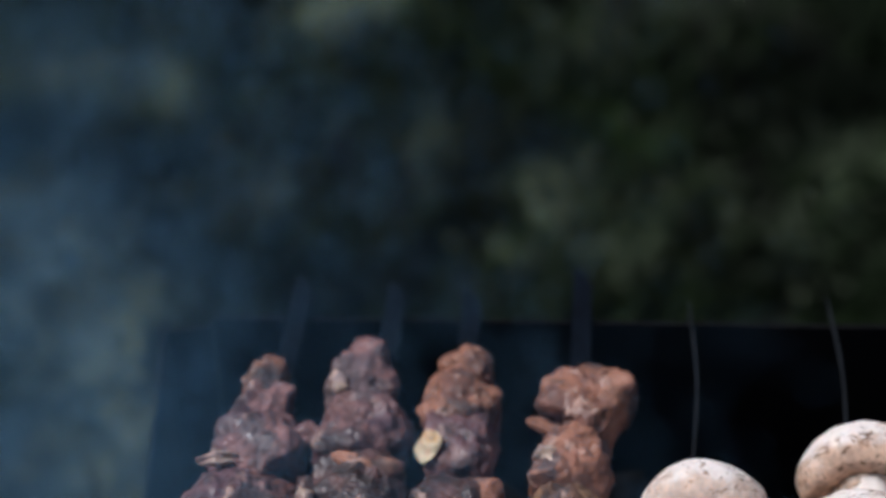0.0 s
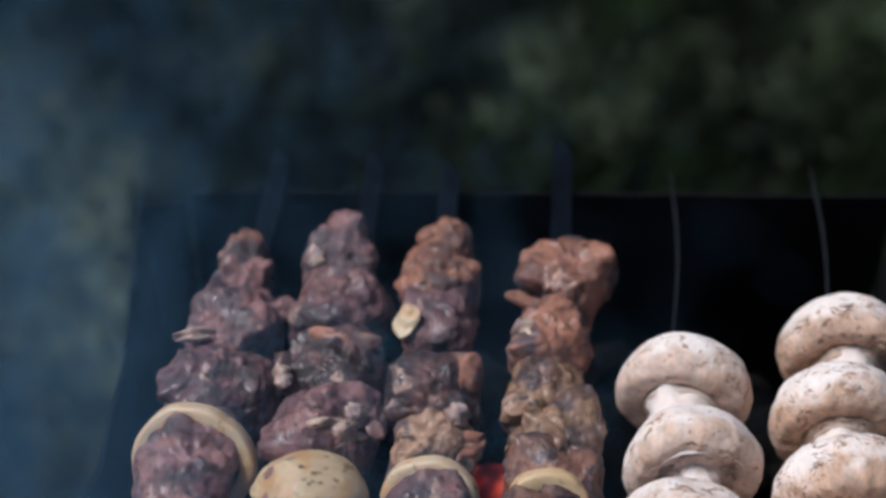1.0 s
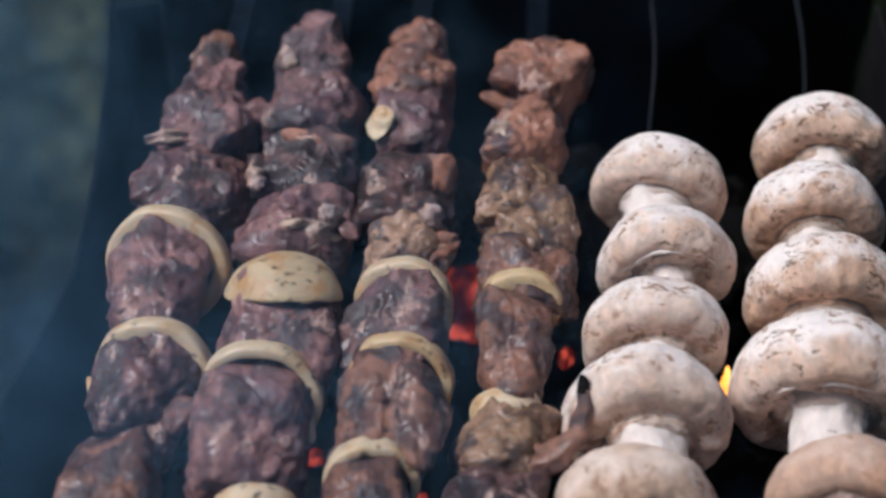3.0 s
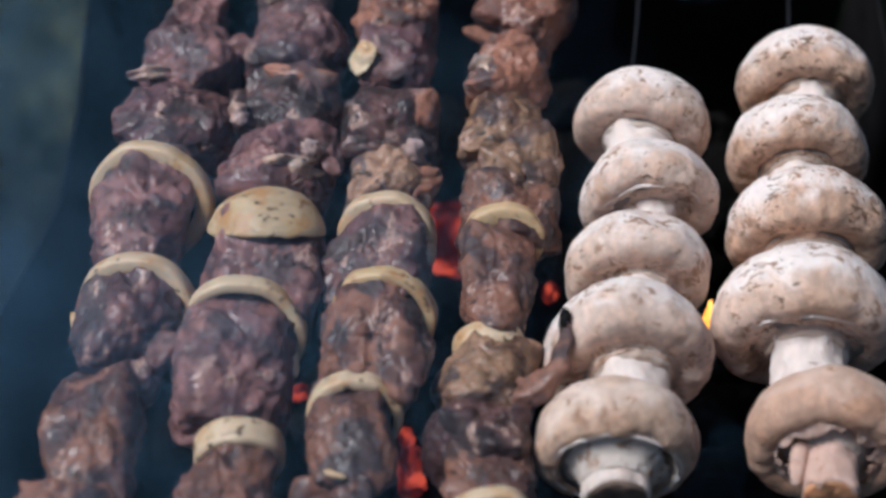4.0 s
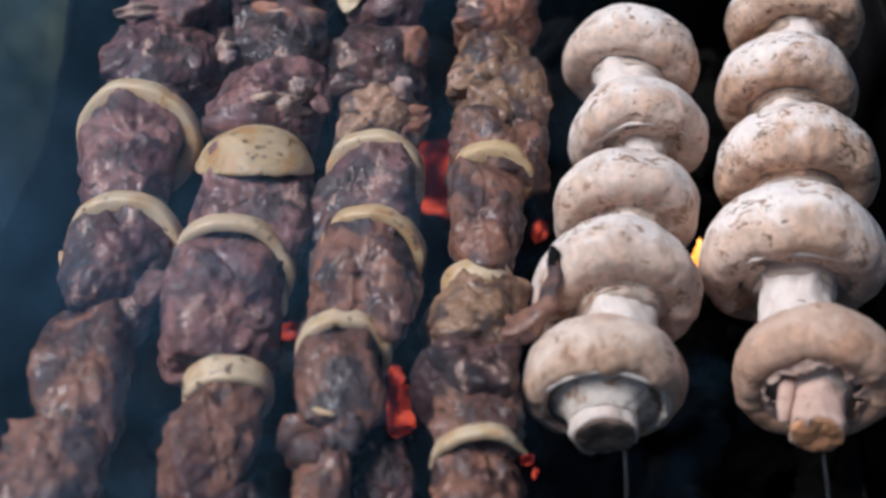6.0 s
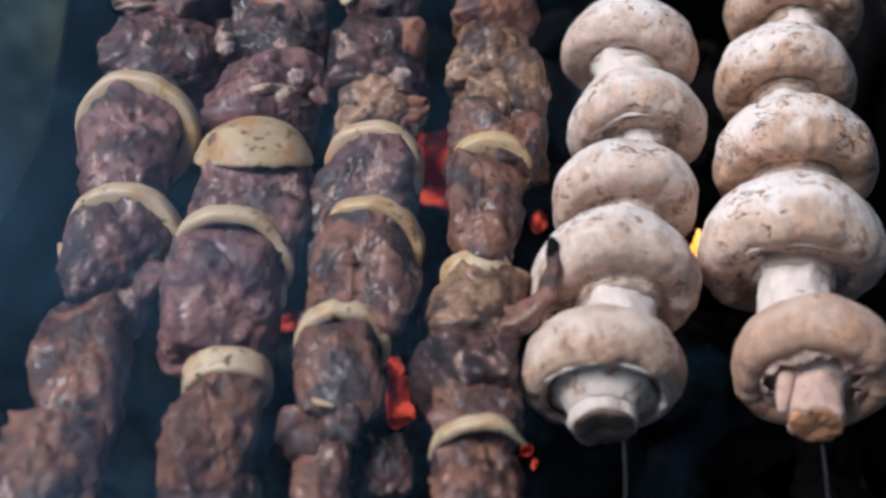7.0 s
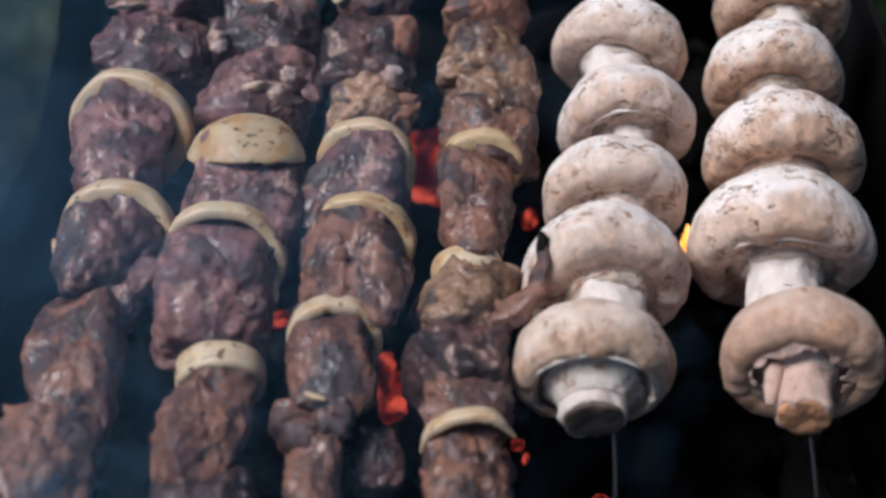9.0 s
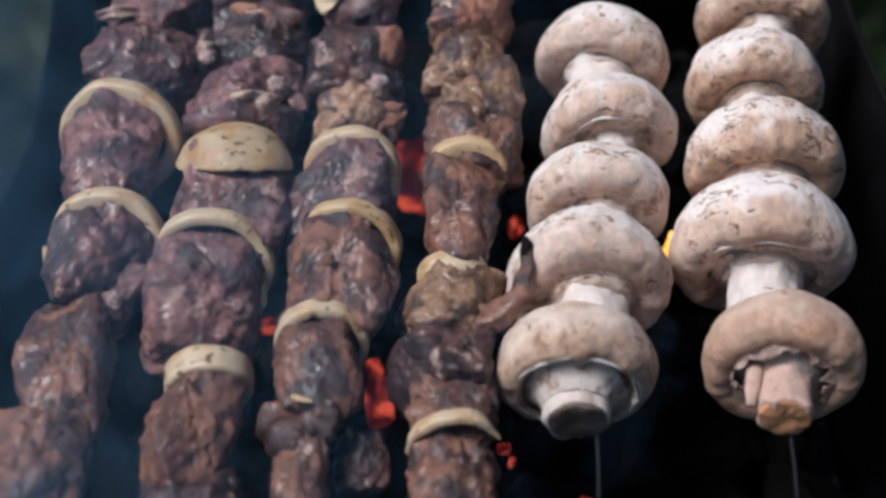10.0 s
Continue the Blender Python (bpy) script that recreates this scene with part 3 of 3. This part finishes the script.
serial = 0
for (x0, y0), (x1, y1), chunks, onions in (FIRST, SECOND, THIRD, FOURTH):
    front, tip = Vector((x0 / 1000, y0 / 1000 - 0.13, 0)), Vector((x1 / 1000, y1 / 1000, 0))
    yaw = math.degrees(math.atan2(-(x1 - x0), y1 - y0))
    kebab = new("kebab_skewer")
    kebab.location = (front.x, front.y, AXIS - 0.0075)
    tagged(kebab, "flat steel skewer of grilled meat chunks and onion", "kebab", "skewers on the brazier")
    here = Vector(kebab.location)
    put("blade", blade_mesh(Vector((0, 0, 0.0012)), tip - front + Vector((0, 0, 0.0012)), 0.009, 0.0016), parent=kebab, label="smoke-darkened flat steel blade")
    for x, y, w, l, tone, sag, *more in chunks:
        serial += 1
        r = random.Random(serial * 7)
        w, l = w / 1000, l / 1000
        swing, square = (more + [r.uniform(-9, 9), 0.95 if l > 0.05 else r.uniform(0.45, 0.9)][len(more):])
        me = meat_mesh(w * 0.99, l * 1.17, max(0.017, w * 0.84), serial, square, 0.20 if y > 55 else 0.12)
        at = Vector((x / 1000, y / 1000, AXIS - sag / 1000)) - here
        put("meat_chunk", painted(me, MEAT[tone]), at, (r.uniform(-10, 10), r.uniform(-14, 14), yaw + swing), kebab)
    for x, y, w, kind in onions:
        serial += 1
        r = random.Random(serial * 5)
        w = w / 1000
        at = Vector((x / 1000, y / 1000, AXIS)) - here
        mat, tilt, text = ONION, -30, "pale cooked onion ring"
        if kind == "dome":
            me, tilt, text = dome_mesh(w, serial), 42, "cupped golden onion layer"
            at.y -= 0.30 * w
            at.z += 0.0045
            mat = ONION_GOLD
        elif kind == "band":
            me, tilt = ring_mesh(w / 2, 0.0055, 0.0105, serial, wobble=0.02), -4
            at.y -= 0.007
        else:
            a0, a1 = {"arc": (28, 165), "arch": (-25, 190), "cup": (-10, 195)}.get(kind, (0, 360))
            me = ring_mesh(w * 0.545, {"ring": 0.0066, "arc": 0.0036, "cup": 0.0078}.get(kind, 0.0046), 0.0065 if kind == "arc" else 0.0085, serial, a0, a1, wobble=0.045)
            at.y -= 0.19 * w
            if kind in ("brown", "cup"):
                mat = ONION_BROWN
        put("onion_ring", painted(me, mat), at, (tilt, 0 if kind == "dome" else r.uniform(-15, 15), yaw + (8 if kind == "band" else r.uniform(-6, 6))), kebab, text)

def sliver_mesh(w, l, thick, seed, curl=0.4):
    """A thin curled slip of onion or skin."""
    rnd = random.Random(seed)
    off = Vector([rnd.uniform(-50, 50) for _ in range(3)])
    n, m = 14, 8
    top, low = [], []
    for i in range(n + 1):
        for j in range(m + 1):
            u, v = i / n * 2 - 1, j / m * 2 - 1
            edge = math.sqrt(max(0.02, 1 - (u * u) ** 1.4)) * (1 + 0.45 * noise.noise(Vector((u * 2.2, 3.0 * (v > 0), 0)) + off))
            p = Vector((v * edge * w / 2, u * l / 2, -curl * w * v * v * 0.5 + 0.22 * w * noise.noise(Vector((u, v, 0)) * 1.6 + off)))
            rise = Vector((0, 0, thick / 2 * (0.2 + 0.8 * math.sqrt(max(0.0, 1 - max(u * u, v * v))))))
            top.append(p + rise)
            low.append(p - rise)
    k = (n + 1) * (m + 1)
    faces = []
    for i in range(n):
        for j in range(m):
            a = i * (m + 1) + j
            b, c, d = a + 1, a + m + 2, a + m + 1
            faces += [(a, b, c, d), (k + d, k + c, k + b, k + a)]
    ring = [j for j in range(m + 1)] + [i * (m + 1) + m for i in range(1, n + 1)] + [n * (m + 1) + j for j in range(m - 1, -1, -1)] + [i * (m + 1) for i in range(n - 1, 0, -1)]
    faces += [(a, k + a, k + b, b) for a, b in zip(ring, ring[1:] + ring[:1])]
    return mesh_of("sliver", top + low, faces, None)


def veil_mesh(r, seed):
    """A torn skin round a stem: a thin ragged annulus with folds."""
    off = Vector([random.Random(seed).uniform(-50, 50) for _ in range(3)])
    n, m = 120, 7
    top, low, faces = [], [], []
    for i in range(n):
        a = 2 * math.pi * i / n
        way = Vector((math.cos(a), 0, math.sin(a)))
        inner = 0.80 + 0.30 * noise.noise(way * 2.0 + off) + 0.22 * noise.noise(way * 6.0 - off)
        for j in range(m):
            q = 1.0 + (min(0.93, max(0.5, inner)) - 1.0) * j / (m - 1)
            fold = r * 0.16 * (j / (m - 1)) ** 1.5 * noise.noise(way * 3.5 + off + Vector((0, 4, 0)))
            p = way * r * q + Vector((0, fold - r * 0.05 * j / (m - 1), 0))
            top.append(p)
            low.append(p + Vector((0, 0.0009, 0)))
    k = n * m
    for i in range(n):
        b = (i + 1) % n
        for j in range(m - 1):
            faces += [(i * m + j, b * m + j, b * m + j + 1, i * m + j + 1), (k + i * m + j + 1, k + b * m + j + 1, k + b * m + j, k + i * m + j)]
        faces += [(i * m + m - 1, b * m + m - 1, k + b * m + m - 1, k + i * m + m - 1), (k + i * m, k + b * m, b * m, i * m)]
    return mesh_of("torn_veil", top + low, faces, None)


# ---- mushroom skewers ----
# Each cap: x, y, width in millimetres, how far the rim has opened, and the stem's width as a share of the cap's.
MUSHROOMS = [
    ((52, -105), (75, 228), [(71, 98, 53, 0.35, 0.50), (71, 61, 52, 0.55, 0.33), (65, 26, 54, 0.1, 0.42), (60, -9, 61, 0.2, 0.42), (54, -46, 56.5, 1.0, 0.40)]),
    ((121, -105), (137, 233), [(136, 119, 54, 0.3, 0.44), (129, 83, 55, 0.3, 0.42), (129, 45, 60, 0.3, 0.44), (124, 6, 67, 0.49, 0.39), (127, -43, 56.5, 0.7, 0.345)]),
]
# Profiles from the crown over the edge to the underside.
CROWN = [(0.0003, 0.60), (0.24, 0.585), (0.48, 0.525), (0.72, 0.41), (0.885, 0.24), (0.975, 0.03), (1.0, -0.17), (0.965, -0.34), (0.875, -0.445)]
CLOSED = [(0.76, -0.475), (0.64, -0.465), (0.55, -0.445), (0.50, -0.45), (0.46, -0.50), (0.44, -0.56)]
OPENED = [(0.80, -0.475), (0.745, -0.475), (0.705, -0.44), (0.68, -0.39), (0.67, -0.33), (0.665, -0.28)]
UNDER_VEIL = [(0.78, -0.43), (0.73, -0.42), (0.66, -0.42), (0.59, -0.45), (0.52, -0.51), (0.47, -0.59), (0.43, -0.66), (0.38, -0.69), (0.0003, -0.69)]


def blend_profiles(a, b, t):
    return [(p[0] + (q[0] - p[0]) * t, p[1] + (q[1] - p[1]) * t) for p, q in zip(a, b)]


def scaled(profile, rad, steps):
    return smooth_profile([(a * rad, b * rad) for a, b in profile], steps)


for row, ((x0, y0), (x1, y1), caps) in enumerate(MUSHROOMS):
    front, tip = Vector((x0 / 1000, y0 / 1000 - 0.12, AXIS)), Vector((x1 / 1000, y1 / 1000, AXIS))
    thing = new("mushroom_skewer")
    thing.location = (front.x, front.y, AXIS - 0.0075)
    tagged(thing, "thin wire skewer of five white grilled champignons", "mushroom skewer", "skewers on the brazier")
    here = Vector(thing.location)
    line = []
    for i in range(40):
        s = i / 39
        p = front.lerp(tip, s)
        line.append(p - here + Vector((0.0016 * math.sin(s * 21 + x0), 0, 0.0012 - 0.0075 + 0.0005 * math.sin(s * 13))))
    v, f = tube(line, [0.0007] * 37 + [0.0007, 0.0006, 0.0003], 10)
    put("wire", mesh_of("wire", v, f, WIRE), parent=thing, label="thin grey steel wire")
    yaw = math.degrees(math.atan2(-(x1 - x0), y1 - y0))
    for i, (x, y, w, opened, stem_share) in enumerate(caps):
        serial += 1
        r = random.Random(serial * 3)
        rad = w / 2000
        last = i == len(caps) - 1
        veiled, browned = last and row == 0, last and row == 1
        rim = blend_profiles(CLOSED, OPENED, opened)
        cap = lathe(scaled(CROWN + rim, rad, 6), serial, 0.045, 0.012, 128, 0.03 + 0.03 * opened, 4)
        tilt = ((0, 0, yaw + 3) if veiled else (-6, 0, yaw - 3)) if last else (r.uniform(-8, 4), 0, yaw + r.uniform(-8, 8))
        skin = CAP_TAN if browned else CAP_WARM if veiled else CAP_DIRTY if row and i < 3 else CAP
        mushroom = put("mushroom", painted(cap, skin), Vector((x / 1000, y / 1000, AXIS)) - here, tilt, thing)
        size = stem_share * rad
        if veiled:
            under = UNDER_VEIL
        else:
            edge_r, edge_y = rim[-2]
            under = [(edge_r + 0.03, edge_y), (edge_r - 0.03, edge_y + 0.05), (0.5 * (edge_r + stem_share), edge_y + 0.03), (stem_share + 0.04, edge_y - 0.03), (stem_share - 0.03, edge_y - 0.09), (0.0003, edge_y - 0.06)]
        gill = lathe(scaled(under, rad, 4), serial + 50, 0.05, 0.03)
        put("underside", painted(gill, TORN if veiled else GILL), parent=mushroom, label="pale grey underside of the open cap" if veiled else "grey brown underside of the cap")
        end = -(0.88 if veiled else 1.0 if browned else 1.05) * rad
        flare = 1.75 if veiled else 1.2
        stem = lathe(smooth_profile([(size * flare, -0.20 * rad), (size * (1.22 if veiled else 1.06), -0.4 * rad), (size * 0.94, 0.5 * (end - 0.3 * rad)), (size, end + 0.002), (size * 0.96, end)], 4), serial + 90, 0.16, 0.03, 64)
        put("stem", painted(stem, STEM_GREY if veiled else STEM_TAN if browned else STEM), parent=mushroom, label="dull mushroom stem" if last else "white mushroom stem")
        if opened > 0.45 and not browned:
            lip = ring_mesh(rad * (0.79 if veiled else 0.74), 0.0010, 0.0015, serial + 170, *((0, 360) if veiled else (10, 170)), wobble=0.06, rag=0.03)
            put("veil_edge", painted(lip, STEM), (0, -0.462 * rad, 0), (0, 0, 0), mushroom, "ragged pale edge of the torn veil")
        if veiled:
            shred = ring_mesh(rad * 0.74, 0.0007, 0.0034, serial + 180, -42, 28, wobble=0.10, rag=0.04)
            put("veil_shred", painted(shred, TORN), (0, -0.58 * rad, 0), (0, 0, 8), mushroom, "thin hanging shred of the veil")
        if browned:
            put("torn_veil", painted(veil_mesh(0.68 * rad, serial), STEM_TAN), (0, -0.43 * rad, 0), parent=mushroom, label="torn browned veil round the stem")
            strip = [(-1.02, 0.30, 0.62), (-1.12, 0.55, 0.52), (-1.20, 0.75, 0.40), (-1.22, 0.95, 0.30)]
            v, f = tube([(a * size, -b * rad, c * size) for a, b, c in strip], [0.0034, 0.0030, 0.0026, 0.0016], 10, 0.7)
            put("stem_strip", mesh_of("stem_strip", v, f, STEM_TAN), parent=mushroom, label="strip torn from the side of the stem")
        if last:
            face = lathe(smooth_profile([(size * 0.93, end + 0.001), (size * 0.90, end - 0.0008), (size * 0.5, end - 0.0012), (0.0003, end - 0.0006)], 4), serial + 130, 0.05, 0.02, 64)
            put("cut_end", painted(face, CUT_SHADED if veiled else CUT), parent=mushroom, label="cut end of the stem, coloured dark for its shade" if veiled else "browned cut end of the stem")


# ---- scraps on the skewers ----
KEBAB_THINGS = [o for o in scene.objects if o.name.startswith("kebab_skewer")]


def scrap(which, name, me, material, at, turn, label=""):
    thing = KEBAB_THINGS[which]
    return put(name, painted(me, material), Vector(at) - thing.location, turn, thing, label)


scrap(2, "onion_slip", sliver_mesh(0.012, 0.015, 0.0012, 5, 0.1), ONION, (-0.040, 0.119, AXIS + 0.011), (25, -35, -20), "pale slip of onion")
scrap(0, "onion_slip", sliver_mesh(0.006, 0.024, 0.0016, 6), ONION, (-0.1345, -0.012, AXIS + 0.004), (10, -60, 10), "pale slip of onion")
scrap(2, "onion_slip", sliver_mesh(0.010, 0.022, 0.0014, 7, 0.2), ONION, (-0.012, 0.034, AXIS + 0.006), (20, 45, 25), "pale slip of onion")
scrap(1, "onion_slip", sliver_mesh(0.003, 0.014, 0.0010, 8, 0.2), ONION, (-0.0575, -0.016, AXIS - 0.001), (10, 40, 12), "pale slip of onion")
scrap(2, "fat_string", sliver_mesh(0.0022, 0.008, 0.0010, 9, 0.3), ONION, (-0.040, -0.0715, AXIS + 0.0155), (0, 10, 72), "white string of fat")

# Torn flaps of meat: skewer, x, y, height over the axis, width and length in millimetres, turns, and the kind of meat.
FLAPS = [
    (0, -91, 128, 6, 12, 17, 10, 30, -60, "p"), (0, -101, -20, 10, 12, 16, 10, 30, -30, "m"), (0, -129, 84, 7, 12, 20, 0, -45, 10, "p"),
    (1, -86, 94, 8, 12, 22, 0, -35, 20, "d"), (1, -47, 70, 8, 10, 15, 0, 45, 15, "p"), (1, -62, 108, 15, 10, 30, 0, 5, 80, "o"),
]
MORE_FLAPS = [
    (2, -48, -78, 7, 17, 20, 15, -25, 30, "b"), (2, -33, -76, 10, 15, 14, 25, 20, -30, "b"), (2, -13, 58, 7, 12, 18, 10, 35, -35, "o"), (2, -14, 92, 12, 16, 18, 10, 30, -15, "o"),
    (3, 10, 134, 8, 7, 20, 10, -20, 70, "o"), (3, 5, -51, 15, 11, 24, 10, -10, 70, "d"), (3, 23, -58, 6, 11, 22, 0, 45, 15, "b"), (3, 14, 62, 14, 12, 22, 0, -25, 40, "y"), (3, 0, -62, 6, 12, 22, 0, -50, 5, "b"),
]
FAT_FLAPS = [
    (1, -65, 58, 15, 26, 12, 42, 6, 4, "f"), (1, -86, 88, 12, 8, 10, 30, -20, 10, "f"), (1, -55, 68, 15, 9, 8, 25, 25, -20, "f"), (2, -17, 70, 13, 9, 9, 25, 30, -20, "f"),
    (3, 8, 112, 14, 10, 12, 20, -25, 20, "f"), (1, -78, 152, 14, 9, 10, 20, -20, 0, "f"), (0, -121, 106, 16, 16, 6, 30, 0, 10, "f"),
]
for k, (which, x, y, z, w, l, rx, ry, rz, tone) in enumerate(FLAPS + MORE_FLAPS + FAT_FLAPS):
    scrap(which, "meat_flap", sliver_mesh(w / 1000, l / 1000, 0.0018, 400 + k, 0.5), MEAT[tone], (x / 1000, y / 1000, AXIS + z / 1000), (rx, ry, rz))

# A burnt strip that curls up from the fourth skewer.
strip = [(0.014, -0.034, 0.004), (0.019, -0.0355, 0.008), (0.024, -0.036, 0.0105), (0.028, -0.035, 0.0125), (0.0315, -0.0325, 0.0145), (0.034, -0.029, 0.0165), (0.0355, -0.0245, 0.0185), (0.036, -0.0195, 0.0205), (0.0365, -0.015, 0.0225)]
v, f = tube([Vector((x, y, AXIS + z)) - KEBAB_THINGS[3].location for x, y, z in strip], [0.0068, 0.0070, 0.0056, 0.0058, 0.0044, 0.0040, 0.0030, 0.0026, 0.0020], 24, 0.6)
v = [p + Vector((noise.noise(p * 260), noise.noise(p * 260 + Vector((9, 0, 0))), noise.noise(p * 260 + Vector((0, 9, 0))))) * 0.0026 for p in v]
put("burnt_strip", mesh_of("burnt_strip", v, f, MEAT["b"]), parent=KEBAB_THINGS[3], label="curled strip of meat")
v, f = tube([Vector(p) - KEBAB_THINGS[3].location for p in ((0.0362, -0.0165, AXIS + 0.0215), (0.0367, -0.0125, AXIS + 0.0238), (0.0360, -0.0105, AXIS + 0.0246))], [0.0019, 0.0021, 0.0009], 12)
put("burnt_tip", mesh_of("burnt_tip", v, f, COAL), parent=KEBAB_THINGS[3], label="black burnt tip")


# ---- a small flame between the mushroom skewers ----
def flame_mesh():
    prof = [(0.0003, -0.008), (0.002, -0.007), (0.003, -0.002), (0.0022, 0.004), (0.0012, 0.008), (0.0003, 0.012)]
    me = lathe(smooth_profile(prof, 5), 77, 0.25, 0.06, 32)
    return painted(me, FLAME)


tagged(put("flame", flame_mesh(), (0.0985, 0.039, 0.655), (78, 0, 12)), "small yellow flame licking up from the charcoal", "flame")


# ---- smoke ----
def smoke_material():
    n = Nodes("smoke_motes")
    back = n.tree.nodes.new("ShaderNodeBsdfTranslucent")
    front = n.tree.nodes.new("ShaderNodeBsdfDiffuse")
    geo = n.tree.nodes.new("ShaderNodeNewGeometry").outputs["Random Per Island"]
    tint = n.mix(geo, (0.225, 0.48, 0.745), (0.305, 0.60, 0.895))
    both = n.tree.nodes.new("ShaderNodeMixShader")
    n.link(tint, front.inputs[0])
    n.link(tint, back.inputs[0])
    n.link(front.outputs[0], both.inputs[1])
    n.link(back.outputs[0], both.inputs[2])
    n.link(both.outputs[0], n.tree.nodes["Material Output"].inputs[0])
    return n.mat


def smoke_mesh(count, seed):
    """Fine motes before the camera, denser to the left, in loose billows; their blur stands in for smoke haze."""
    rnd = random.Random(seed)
    # The band lies across the camera's view, well above the coals.
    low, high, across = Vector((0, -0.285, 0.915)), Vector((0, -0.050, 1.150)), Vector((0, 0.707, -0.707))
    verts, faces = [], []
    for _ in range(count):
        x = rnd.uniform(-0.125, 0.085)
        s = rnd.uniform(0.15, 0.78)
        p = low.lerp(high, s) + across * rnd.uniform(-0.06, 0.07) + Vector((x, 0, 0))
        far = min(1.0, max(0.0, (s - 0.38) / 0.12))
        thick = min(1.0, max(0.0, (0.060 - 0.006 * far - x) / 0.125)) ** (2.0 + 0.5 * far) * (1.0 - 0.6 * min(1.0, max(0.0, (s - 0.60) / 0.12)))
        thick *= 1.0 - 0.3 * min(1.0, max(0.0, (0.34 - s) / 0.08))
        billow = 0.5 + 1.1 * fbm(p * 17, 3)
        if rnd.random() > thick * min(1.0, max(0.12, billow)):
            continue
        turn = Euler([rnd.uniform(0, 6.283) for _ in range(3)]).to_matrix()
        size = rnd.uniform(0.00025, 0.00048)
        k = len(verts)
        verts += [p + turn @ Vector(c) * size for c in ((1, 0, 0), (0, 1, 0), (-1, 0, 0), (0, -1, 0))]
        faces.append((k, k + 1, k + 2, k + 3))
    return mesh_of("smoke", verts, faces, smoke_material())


tagged(put("smoke", smoke_mesh(146000, 31)), "blue-grey motes near the camera, standing in for thin smoke", "smoke", kind="stuff")
